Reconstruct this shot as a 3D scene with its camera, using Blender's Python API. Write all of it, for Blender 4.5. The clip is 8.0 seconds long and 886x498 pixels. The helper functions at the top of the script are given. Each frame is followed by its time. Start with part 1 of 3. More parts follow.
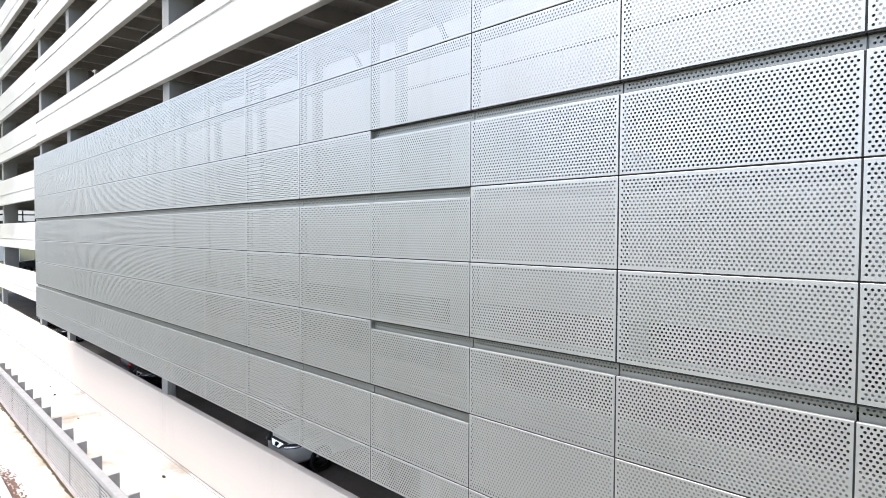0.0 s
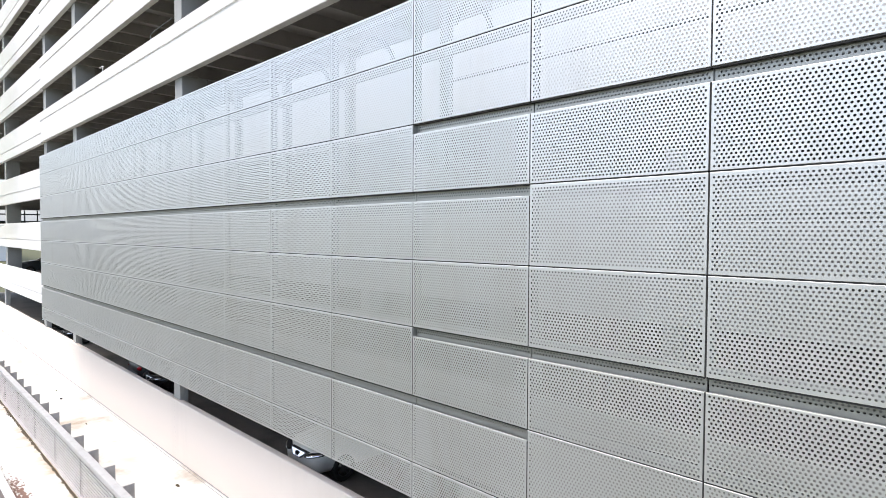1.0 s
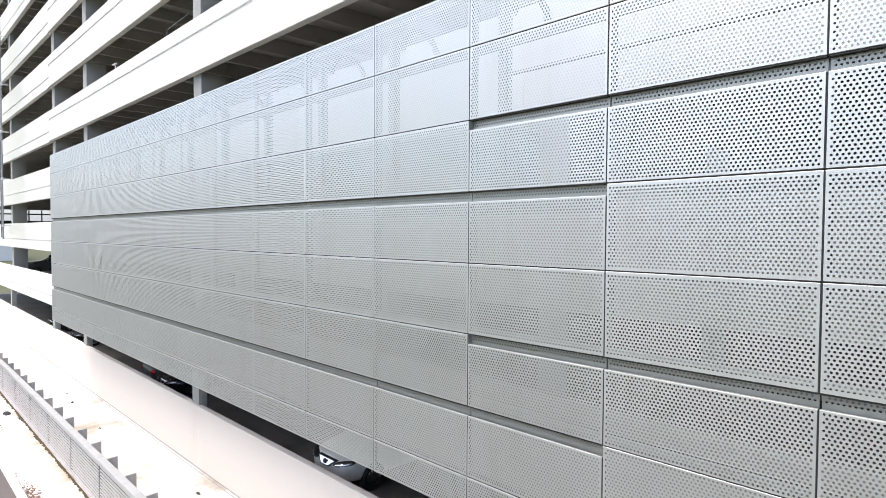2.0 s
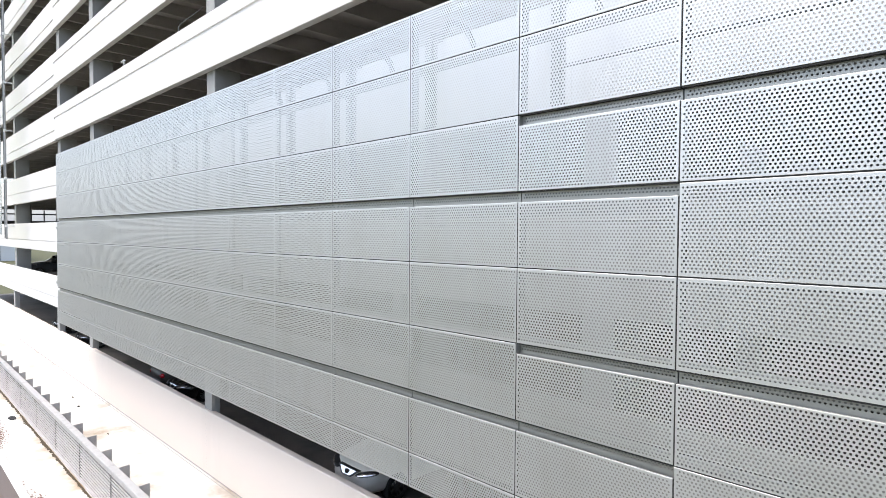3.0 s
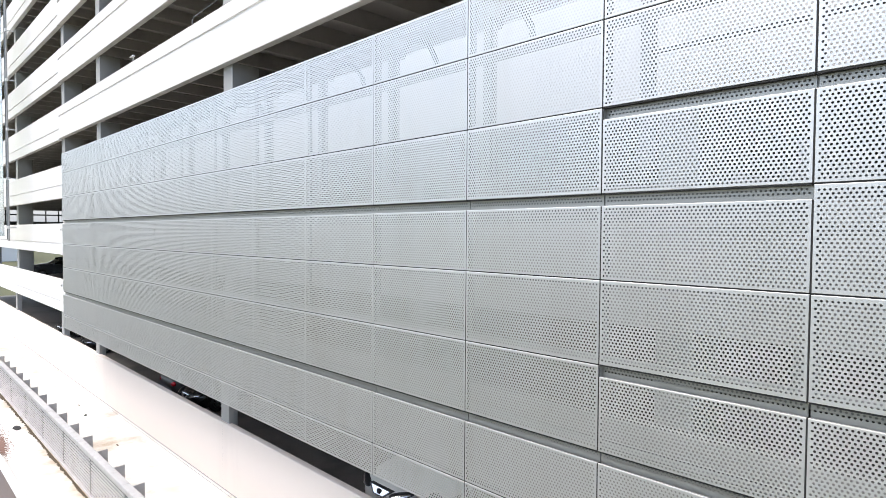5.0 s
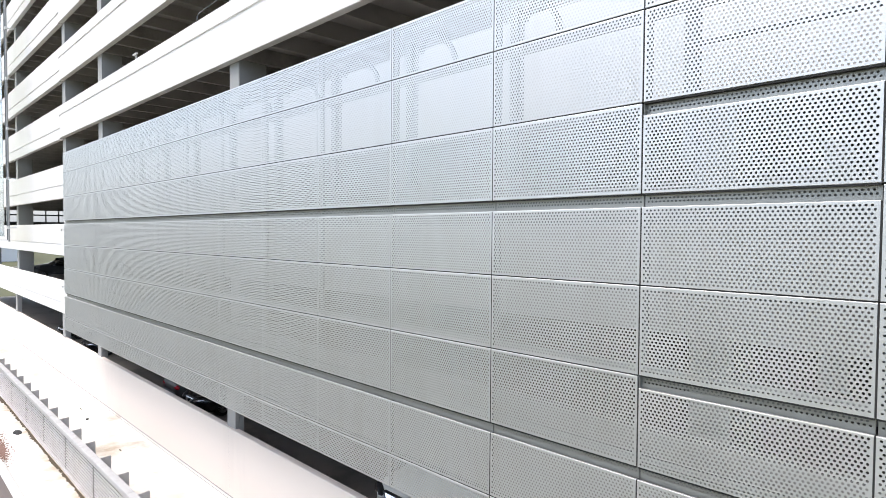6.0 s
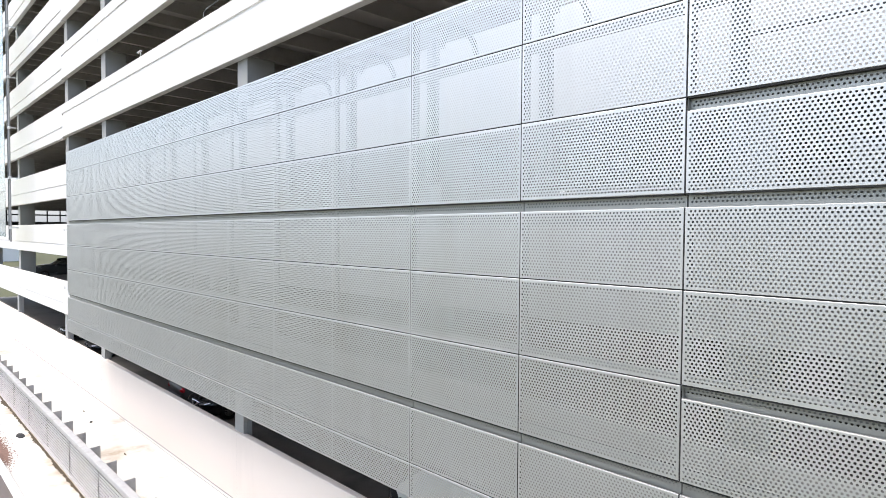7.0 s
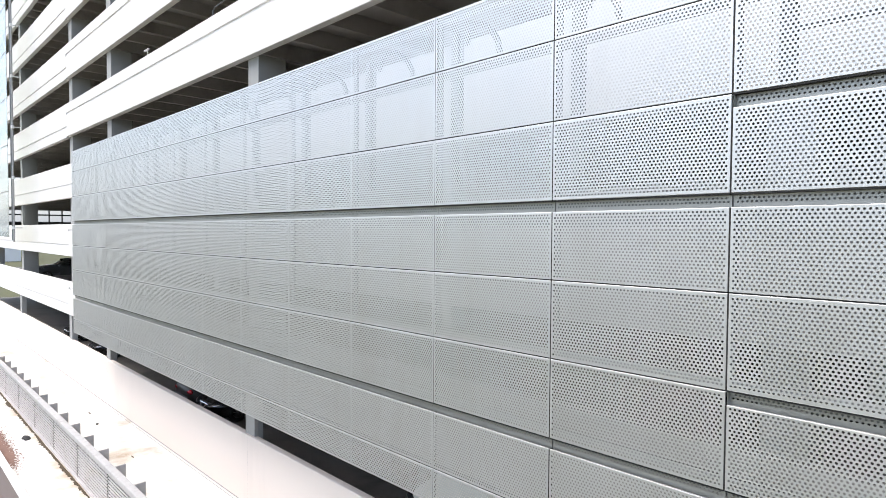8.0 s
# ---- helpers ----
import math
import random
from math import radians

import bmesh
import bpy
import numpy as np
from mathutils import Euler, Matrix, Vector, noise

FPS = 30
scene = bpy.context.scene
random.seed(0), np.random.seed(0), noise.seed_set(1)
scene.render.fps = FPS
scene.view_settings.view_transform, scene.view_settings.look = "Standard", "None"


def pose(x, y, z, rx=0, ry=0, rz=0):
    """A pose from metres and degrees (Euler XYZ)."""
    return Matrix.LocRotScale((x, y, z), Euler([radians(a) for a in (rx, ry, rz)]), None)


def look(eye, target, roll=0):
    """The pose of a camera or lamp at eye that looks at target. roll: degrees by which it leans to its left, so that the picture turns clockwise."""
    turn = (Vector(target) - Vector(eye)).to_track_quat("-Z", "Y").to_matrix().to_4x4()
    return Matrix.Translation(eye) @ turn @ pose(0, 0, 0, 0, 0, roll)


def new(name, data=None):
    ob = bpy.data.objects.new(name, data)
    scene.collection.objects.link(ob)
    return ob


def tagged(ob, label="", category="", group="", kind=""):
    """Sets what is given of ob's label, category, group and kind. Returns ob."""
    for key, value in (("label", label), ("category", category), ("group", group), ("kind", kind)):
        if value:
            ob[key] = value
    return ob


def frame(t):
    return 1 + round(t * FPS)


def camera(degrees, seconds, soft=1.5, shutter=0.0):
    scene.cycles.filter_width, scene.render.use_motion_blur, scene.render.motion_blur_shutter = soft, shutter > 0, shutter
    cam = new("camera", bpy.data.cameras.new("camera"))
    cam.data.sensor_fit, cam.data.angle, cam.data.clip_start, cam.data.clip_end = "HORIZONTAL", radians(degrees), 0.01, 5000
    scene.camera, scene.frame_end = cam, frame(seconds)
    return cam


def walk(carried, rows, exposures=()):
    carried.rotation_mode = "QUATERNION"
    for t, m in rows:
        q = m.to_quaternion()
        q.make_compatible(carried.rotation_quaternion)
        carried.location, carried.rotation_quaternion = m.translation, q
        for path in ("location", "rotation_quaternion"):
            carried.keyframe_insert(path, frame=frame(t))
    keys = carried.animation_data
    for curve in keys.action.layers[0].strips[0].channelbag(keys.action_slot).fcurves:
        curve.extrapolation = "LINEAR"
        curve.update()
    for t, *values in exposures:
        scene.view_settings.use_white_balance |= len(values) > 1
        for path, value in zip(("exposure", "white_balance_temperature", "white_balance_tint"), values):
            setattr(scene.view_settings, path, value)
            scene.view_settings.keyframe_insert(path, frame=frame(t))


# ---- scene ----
cam = camera(73.5, 8.0, soft=0.85)
PATH = [
    (0, (0.298, 0.014, 11.0), (-1.133, 1.41, 10.936), 0.3),
    (0.5, (-0.215, -0.019, 10.996), (-1.645, 1.377, 10.932), 0.3),
    (1, (-0.741, -0.087, 11.017), (-2.17, 1.31, 10.952), 0.3),
    (1.5, (-1.262, -0.246, 11.031), (-2.691, 1.152, 10.965), 0.3),
    (3, (-2.689, -0.46, 11.063), (-4.117, 0.939, 10.999), 0.4),
    (3.5, (-3.086, -0.464, 11.084), (-4.514, 0.935, 11.018), 0.4),
    (4, (-3.458, -0.468, 11.123), (-4.886, 0.93, 11.056), 0.4),
    (4.5, (-3.793, -0.46, 11.138), (-5.22, 0.939, 11.073), 0.4),
    (6, (-4.696, -0.411, 11.181), (-6.121, 0.991, 11.117), 0.4),
    (6.5, (-4.987, -0.368, 11.187), (-6.414, 1.032, 11.122), 0.4),
    (7, (-5.238, -0.411, 11.202), (-6.663, 0.99, 11.137), 0.4),
    (7.5, (-5.471, -0.477, 11.205), (-6.896, 0.925, 11.14), 0.4),
    (8, (-5.706, -0.554, 11.206), (-7.131, 0.849, 11.141), 0.4),
]
walk(cam, [(t, look(eye, target, roll)) for t, eye, target, roll in PATH])

# ---- light ----
SUN_TO = Vector((-0.25, -0.46, 1.0)).normalized()
world = bpy.data.worlds.new("sky")
scene.world = world
world.use_nodes = True
wn, wl = world.node_tree.nodes, world.node_tree.links
sky = wn.new("ShaderNodeTexSky")
sky.sky_type = 'NISHITA'
sky.sun_disc = False
sky.sun_elevation = math.asin(SUN_TO.z)
sky.sun_rotation = math.atan2(SUN_TO.x, SUN_TO.y)
sky.air_density, sky.dust_density, sky.ozone_density = 1.0, 3.0, 1.3
bg = wn["Background"]
bg.inputs["Strength"].default_value = 0.148
cloud = wn.new("ShaderNodeMix")
cloud.data_type = 'RGBA'
cloud.inputs["Factor"].default_value = 0.45
cloud.inputs["B"].default_value = (1.8, 2.05, 2.5, 1)
wl.new(sky.outputs[0], cloud.inputs["A"])
wl.new(cloud.outputs["Result"], bg.inputs["Color"])
sun_data = bpy.data.lights.new("sun", 'SUN')
sun_data.energy, sun_data.angle, sun_data.color = 1.1, radians(40), (1.0, 0.94, 0.85)
sun = new("sun", sun_data)
sun.matrix_world = look(SUN_TO * 60, (0, 0, 0))
scene.view_settings.exposure = 1.58


# ---- materials ----
def material(name, base, rough=0.6, metal=0.0, tint=0.06, scale=3.0, fine=60.0, bump=0.02, stain=None, stain_amount=0.0,
             stain_scale=0.6, per_object=0.0, streak=False, coat=0.0):
    """A procedural surface: base colour with broad and fine variation, optional stains, and a fine relief."""
    m = bpy.data.materials.new(name)
    m.use_nodes = True
    n, l = m.node_tree.nodes, m.node_tree.links
    p = n["Principled BSDF"]
    p.inputs["Metallic"].default_value = metal
    p.inputs["Coat Weight"].default_value = coat
    p.inputs["Coat Roughness"].default_value = 0.6 * rough if coat < 0.5 else 0.03
    geo = n.new("ShaderNodeNewGeometry")
    mapping = n.new("ShaderNodeMapping")
    mapping.inputs["Scale"].default_value = (1.0, 1.0, 0.18) if streak else (1.0, 1.0, 1.0)
    l.new(geo.outputs["Position"], mapping.inputs["Vector"])
    broad, grain = n.new("ShaderNodeTexNoise"), n.new("ShaderNodeTexNoise")
    broad.inputs["Scale"].default_value, broad.inputs["Detail"].default_value = scale, 5.0
    grain.inputs["Scale"].default_value, grain.inputs["Detail"].default_value = fine, 3.0
    l.new(mapping.outputs[0], broad.inputs["Vector"])
    l.new(geo.outputs["Position"], grain.inputs["Vector"])
    mix = n.new("ShaderNodeMix")
    mix.data_type = 'RGBA'
    mix.inputs["A"].default_value = (*[c * (1 - tint) for c in base], 1)
    mix.inputs["B"].default_value = (*[min(1, c * (1 + tint)) for c in base], 1)
    add = n.new("ShaderNodeMath")
    add.operation = 'MULTIPLY_ADD'
    add.inputs[1].default_value = 0.4
    l.new(grain.outputs[0], add.inputs[0])
    scaled = n.new("ShaderNodeMath")
    scaled.operation = 'MULTIPLY'
    scaled.inputs[1].default_value = 0.6
    l.new(broad.outputs[0], scaled.inputs[0])
    l.new(scaled.outputs[0], add.inputs[2])
    fac = add.outputs[0]
    if per_object:
        info = n.new("ShaderNodeObjectInfo")
        shift = n.new("ShaderNodeMath")
        shift.operation = 'MULTIPLY_ADD'
        shift.inputs[1].default_value = per_object
        l.new(info.outputs["Random"], shift.inputs[0])
        l.new(fac, shift.inputs[2])
        fac = shift.outputs[0]
    l.new(fac, mix.inputs["Factor"])
    colour = mix.outputs["Result"]
    if stain:
        spots = n.new("ShaderNodeTexNoise")
        spots.inputs["Scale"].default_value, spots.inputs["Detail"].default_value = stain_scale, 8.0
        spots.inputs["Roughness"].default_value = 0.65
        l.new(mapping.outputs[0], spots.inputs["Vector"])
        ramp = n.new("ShaderNodeMapRange")
        ramp.inputs["From Min"].default_value, ramp.inputs["From Max"].default_value = 0.52, 0.74
        ramp.inputs["To Max"].default_value = stain_amount
        l.new(spots.outputs[0], ramp.inputs["Value"])
        over = n.new("ShaderNodeMix")
        over.data_type = 'RGBA'
        over.inputs["B"].default_value = (*stain, 1)
        l.new(ramp.outputs[0], over.inputs["Factor"])
        l.new(colour, over.inputs["A"])
        colour = over.outputs["Result"]
    l.new(colour, p.inputs["Base Color"])
    wear = n.new("ShaderNodeMapRange")
    wear.inputs["To Min"].default_value, wear.inputs["To Max"].default_value = max(0.02, rough - 0.08), min(1, rough + 0.08)
    l.new(broad.outputs[0], wear.inputs["Value"])
    l.new(wear.outputs[0], p.inputs["Roughness"])
    if bump:
        relief = n.new("ShaderNodeBump")
        relief.inputs["Strength"].default_value, relief.inputs["Distance"].default_value = 0.5, bump
        l.new(fac, relief.inputs["Height"])
        l.new(relief.outputs[0], p.inputs["Normal"])
    return m


ALU = material("silver_coated_aluminium", (0.612, 0.622, 0.622), 0.405, 0.72, 0.05, 0.9, 300.0, 0.0006, (0.5, 0.49, 0.46), 0.25, 1.6, 0.25, True, 0.12)
# Recess sheet greyed below the trays' silver to stand in for shade.
SHADED_STRIP = material("shaded_recess_sheet", (0.36, 0.366, 0.350), 0.42, 0.72, 0.05, 0.9, 300.0, 0.0006, (0.22, 0.22, 0.2), 0.3, 1.6, 0.2)
WALL = material("cream_painted_wall", (0.76, 0.69, 0.63), 0.6, 0.0, 0.02, 0.5, 60.0, 0.002, (0.55, 0.5, 0.46), 0.3, 0.35, 0.0, True)
SEAL = material("grey_sealant", (0.33, 0.31, 0.31), 0.8, 0.0, 0.2, 2.0, 60.0, 0.0)
STEEL = material("galvanised_steel", (0.20, 0.205, 0.21), 0.5, 0.7, 0.15, 4.0, 80.0, 0.001)
ZINC = material("pale_galvanised_steel", (0.42, 0.425, 0.43), 0.55, 0.5, 0.12, 4.0, 80.0, 0.001)
PRECAST = material("white_painted_precast", (0.77, 0.75, 0.735), 0.7, 0.0, 0.03, 0.7, 90.0, 0.002, (0.68, 0.64, 0.6), 0.25, 0.5, 0.0, True)
# Darker copies of the white precast: shade behind the screen put into colour.
SHADED_WHITE = material("shaded_off_white_precast", (0.54, 0.535, 0.53), 0.8, 0.0, 0.04, 0.9, 70.0, 0.003, (0.45, 0.43, 0.42), 0.3, 0.7, 0.0, True)
SHADED_GREY = material("shaded_grey_precast", (0.34, 0.335, 0.33), 0.85, 0.0, 0.08, 0.9, 70.0, 0.004, (0.24, 0.23, 0.22), 0.5, 0.7, 0.0, True)
COLUMN = material("grey_painted_concrete", (0.36, 0.36, 0.352), 0.75, 0.0, 0.06, 1.2, 70.0, 0.003, (0.3, 0.3, 0.3), 0.3, 0.8, 0.0, True)
FLOORING = material("tyre_worn_deck", (0.21, 0.195, 0.175), 0.8, 0.0, 0.2, 0.7, 60.0, 0.003, (0.06, 0.06, 0.06), 0.6, 0.4)
DECK = material("garage_deck_concrete", (0.43, 0.405, 0.39), 0.85, 0.0, 0.12, 0.8, 60.0, 0.003, (0.12, 0.11, 0.10), 0.5, 0.5)
ROOF = material("white_roof_membrane", (0.70, 0.675, 0.64), 0.55, 0.0, 0.03, 0.6, 40.0, 0.004, (0.30, 0.21, 0.12), 0.9, 0.42)


def band_stain(m, y0, y1, colour, amount, scale):
    """A ragged stain that lies along a foot line between y0 (faint) and y1 (full)."""
    n, l = m.node_tree.nodes, m.node_tree.links
    p = n["Principled BSDF"]
    before = p.inputs["Base Color"].links[0].from_socket
    geo, axes = n.new("ShaderNodeNewGeometry"), n.new("ShaderNodeSeparateXYZ")
    l.new(geo.outputs["Position"], axes.inputs[0])
    near, far, spots, ramp = n.new("ShaderNodeMapRange"), n.new("ShaderNodeMapRange"), n.new("ShaderNodeTexNoise"), n.new("ShaderNodeMapRange")
    near.inputs["From Min"].default_value, near.inputs["From Max"].default_value = y0, y1
    far.inputs["From Min"].default_value, far.inputs["From Max"].default_value = y1 + 0.5, y1 + 0.1
    l.new(axes.outputs[1], near.inputs["Value"])
    l.new(axes.outputs[1], far.inputs["Value"])
    spots.inputs["Scale"].default_value, spots.inputs["Detail"].default_value = scale, 7.0
    l.new(geo.outputs["Position"], spots.inputs["Vector"])
    ramp.inputs["From Min"].default_value, ramp.inputs["From Max"].default_value, ramp.inputs["To Max"].default_value = 0.40, 0.68, amount
    l.new(spots.outputs[0], ramp.inputs["Value"])
    one, two = n.new("ShaderNodeMath"), n.new("ShaderNodeMath")
    one.operation = two.operation = 'MULTIPLY'
    l.new(near.outputs[0], one.inputs[0])
    l.new(far.outputs[0], one.inputs[1])
    l.new(one.outputs[0], two.inputs[0])
    l.new(ramp.outputs[0], two.inputs[1])
    over = n.new("ShaderNodeMix")
    over.data_type = 'RGBA'
    over.inputs["B"].default_value = (*colour, 1)
    l.new(two.outputs[0], over.inputs["Factor"])
    l.new(before, over.inputs["A"])
    l.new(over.outputs["Result"], p.inputs["Base Color"])


band_stain(ROOF, 3.9, 4.6, (0.33, 0.22, 0.10), 0.95, 1.4)
band_stain(ROOF, 5.9, 6.9, (0.42, 0.32, 0.2), 0.5, 0.8)
LOUVER = material("pale_grey_louver_metal", (0.52, 0.495, 0.495), 0.55, 0.15, 0.16, 3.0, 28.0, 0.001, (0.3, 0.27, 0.24), 0.45, 2.2, 0.1)
BRACE = material("weathered_zinc_plate", (0.5, 0.485, 0.47), 0.65, 0.2, 0.22, 7.0, 50.0, 0.003, (0.2, 0.19, 0.17), 0.5, 2.5, 0.2)
CAP = material("dull_speckled_cap_metal", (0.42, 0.41, 0.405), 0.6, 0.15, 0.2, 5.0, 22.0, 0.001, (0.25, 0.23, 0.21), 0.55, 3.0, 0.1)
DARK_FILL = material("dark_fill", (0.06, 0.06, 0.06), 0.7, 0.2, 0.2, 5.0, 70.0, 0.002)
DIRT = material("damp_brown_dirt", (0.07, 0.05, 0.028), 0.95, 0.0, 0.4, 6.0, 60.0, 0.02)
LEAVES = material("dry_brown_leaves", (0.20, 0.12, 0.095), 0.9, 0.0, 0.45, 9.0, 60.0, 0.01)
ASPHALT = material("worn_asphalt", (0.086, 0.086, 0.056), 0.9, 0.0, 0.15, 0.3, 40.0, 0.01, (0.11, 0.11, 0.10), 0.5, 0.2)
GRASS = material("dull_grass", (0.088, 0.088, 0.036), 0.95, 0.0, 0.35, 0.08, 6.0, 0.05)
RUST = material("brown_stained_metal", (0.26, 0.215, 0.20), 0.7, 0.2, 0.25, 2.0, 50.0, 0.003)
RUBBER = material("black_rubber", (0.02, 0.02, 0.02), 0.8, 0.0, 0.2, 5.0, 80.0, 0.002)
ALLOY = material("alloy_rim", (0.2, 0.2, 0.21), 0.45, 0.9, 0.05, 5.0, 80.0, 0.0)
CHROME = material("chrome", (0.8, 0.8, 0.82), 0.08, 1.0, 0.02, 5.0, 80.0, 0.0)
PLASTIC = material("black_plastic", (0.025, 0.025, 0.027), 0.45, 0.0, 0.2, 8.0, 90.0, 0.001)
TAIL = material("red_tail_lamp", (0.45, 0.01, 0.02), 0.15, 0.0, 0.05, 8.0, 90.0, 0.0)
WHITE = material("white_enamel", (0.75, 0.75, 0.73), 0.4, 0.0, 0.04, 4.0, 60.0, 0.0)


def paint(name, base):
    return material(name, base, 0.25, 0.4, 0.03, 1.0, 200.0, 0.0, coat=1.0)


def glass(name, colour, rough=0.03, through_part=0.85):
    m = bpy.data.materials.new(name)
    m.use_nodes = True
    p = m.node_tree.nodes["Principled BSDF"]
    p.inputs["Base Color"].default_value = (*colour, 1)
    p.inputs["Roughness"].default_value = rough
    p.inputs["Transmission Weight"].default_value = through_part
    p.inputs["IOR"].default_value = 1.45
    return m


GLASS = glass("greenish_fritted_glass", (0.80, 0.88, 0.87), 0.08, 0.85)
CARGLASS = glass("tinted_car_glass", (0.12, 0.14, 0.15))


# ---- mesh tools ----
def link_mesh(name, bm, mat, parent=None, label=""):
    me = bpy.data.meshes.new(name)
    bm.to_mesh(me)
    bm.free()
    me.materials.append(mat)
    ob = new(name, me)
    ob.parent = parent
    if label:
        ob["label"] = label
    return ob


part = link_mesh


def thing(name, label, category, group="", at=(0, 0, 0), kind=""):
    ob = new(name)
    ob.location = at
    ob.empty_display_size = 0.3
    return tagged(ob, label, category, group, kind)


def again(ob, at=None, turn=0.0):
    """One more object on the same mesh, with the same parent."""
    o = ob.copy()
    scene.collection.objects.link(o)
    o.parent = ob.parent
    if at is not None:
        o.matrix_basis = pose(*at, 0, 0, turn)
    return o


def box(bm, x0, x1, y0, y1, z0, z1, bevel=0.0, slope=None):
    r = bmesh.ops.create_cube(bm, size=1.0)
    vs = r["verts"]
    for v in vs:
        v.co = Vector((x0 + (v.co.x + 0.5) * (x1 - x0), y0 + (v.co.y + 0.5) * (y1 - y0), z0 + (v.co.z + 0.5) * (z1 - z0)))
    if bevel:
        es = {e for v in vs for e in v.link_edges}
        out = bmesh.ops.bevel(bm, geom=list(es), offset=bevel, segments=1, affect='EDGES', profile=0.5)
        vs = list({v for f in out["faces"] for v in f.verts} | {v for v in vs if v.is_valid})
    if slope:
        for v in vs:
            v.co.z += slope(v.co.x)
    return vs


def boxes(*dims, bevel=0.0, slope=None):
    bm = bmesh.new()
    for d in dims:
        box(bm, *d, bevel=bevel, slope=slope)
    return bm


def prism(profile, x0, x1, slope=None):
    """A profile of (y, z) drawn along x."""
    bm = bmesh.new()
    a = [bm.verts.new((x0, y, z)) for y, z in profile]
    b = [bm.verts.new((x1, y, z)) for y, z in profile]
    k = len(profile)
    for i in range(k):
        j = (i + 1) % k
        bm.faces.new((a[i], a[j], b[j], b[i]))
    bm.faces.new(a[::-1])
    bm.faces.new(b)
    bmesh.ops.recalc_face_normals(bm, faces=bm.faces[:])
    if slope:
        for v in bm.verts:
            v.co.z += slope(v.co.x)
    return bm


def tube(bm, p0, p1, r, sides=10):
    p0, p1 = Vector(p0), Vector(p1)
    d = p1 - p0
    m = Matrix.Translation((p0 + p1) / 2) @ d.to_track_quat('Z', 'Y').to_matrix().to_4x4()
    bmesh.ops.create_cone(bm, cap_ends=True, segments=sides, radius1=r, radius2=r, depth=d.length, matrix=m)


def bent_tube(points, r, sides=10):
    """One skin round a line that bends in a plane of constant x."""
    bm = bmesh.new()
    rings = []
    for i, p in enumerate(points):
        a, b = Vector(points[max(0, i - 1)]), Vector(points[min(len(points) - 1, i + 1)])
        along = (b - a).normalized()
        u = along.orthogonal().normalized() if abs(along.x) > 0.5 else Vector((1, 0, 0))
        v = along.cross(u).normalized()
        rings.append([bm.verts.new(Vector(p) + r * (math.cos(2 * math.pi * k / sides) * u + math.sin(2 * math.pi * k / sides) * v)) for k in range(sides)])
    for a, b in zip(rings, rings[1:]):
        for k in range(sides):
            bm.faces.new((a[k], a[(k + 1) % sides], b[(k + 1) % sides], b[k]))
    bm.faces.new(rings[0][::-1])
    bm.faces.new(rings[-1])
    bmesh.ops.recalc_face_normals(bm, faces=bm.faces[:])
    return bm


# ---- setting: ground ----
bm = bmesh.new()
bmesh.ops.create_grid(bm, x_segments=24, y_segments=24, size=1500)
tagged(part("ground", bm, GRASS), "dull green open ground around the building", "ground", kind="structure")
# Yard before the roof is unseen; reach and tint serve the screen's reflection.
bm = boxes((-120, 40, -14, 34, -0.02, 0.03))
tagged(part("pavement", bm, ASPHALT), "worn olive-grey asphalt yard, spread and tinted for the screen's reflection", "pavement", kind="structure")


# ---- setting: flat roof of the low building ----
ROOF_Z = 2.5
bm = boxes((-110, 10, 3.09, 7.93, ROOF_Z - 0.35, ROOF_Z), (-110, 10, 3.15, 7.93, 0.03, ROOF_Z - 0.36))
low_roof = tagged(part("low_roof", bm, ROOF), "flat white roof membrane with brown water stains", "roof", kind="structure")
bm = boxes((-110, 10, 2.87, 3.1, 2.72, 2.78), bevel=0.015)
tagged(part("roof_coping", bm, PRECAST), "white coping along the roof edge", "coping", kind="structure")
bm = boxes((-110, 10, 2.89, 3.085, 0.03, 2.718), (-110, 10, 2.1, 2.88, 0.03, 1.55))
for yy, zz in ((2.62, 1.68), (2.4, 1.62), (2.2, 1.60)):
    tube(bm, (-110, yy, zz), (10, yy, zz), 0.05, 8)
tagged(part("gutter_wall", bm, RUST), "brown stained ledge with pipes outside the coping", "ledge", kind="structure")
# flashing strip at the foot of the garage wall
bm = prism([(7.91, ROOF_Z + 0.002), (7.955, ROOF_Z + 0.002), (7.955, ROOF_Z + 0.07), (7.945, ROOF_Z + 0.07), (7.94, ROOF_Z + 0.025), (7.91, ROOF_Z + 0.012)], -82, 8)
tagged(part("wall_flashing", bm, ROOF), "white flashing folded up the wall foot", "flashing", kind="structure")
bm = boxes((-82, 8, 7.94, 7.958, ROOF_Z + 0.072, ROOF_Z + 0.088), (-82, 8, 7.90, 7.908, ROOF_Z + 0.001, ROOF_Z + 0.012))
tagged(part("sealant_line", bm, SEAL), "thin grey sealant lines along the wall foot", "sealant", kind="structure")


# ---- parking garage ----
FLOOR0, PITCH = 3.80, 3.31
FRONT = 7.96


# Slope of the levels, fitted to the camera's view, zero at x = -44.
def drain(x):
    return 0.004 * (x + 44.0)


COLUMN_X = [-81.6, -74.3, -59.6, -44.93, -37.7, -22.98, -8.28, 6.4]
garage = thing("parking_garage", "multi-storey parking garage with white precast spandrels and grey columns", "building")
LEVELS = [FLOOR0 + PITCH * i for i in range(9)]
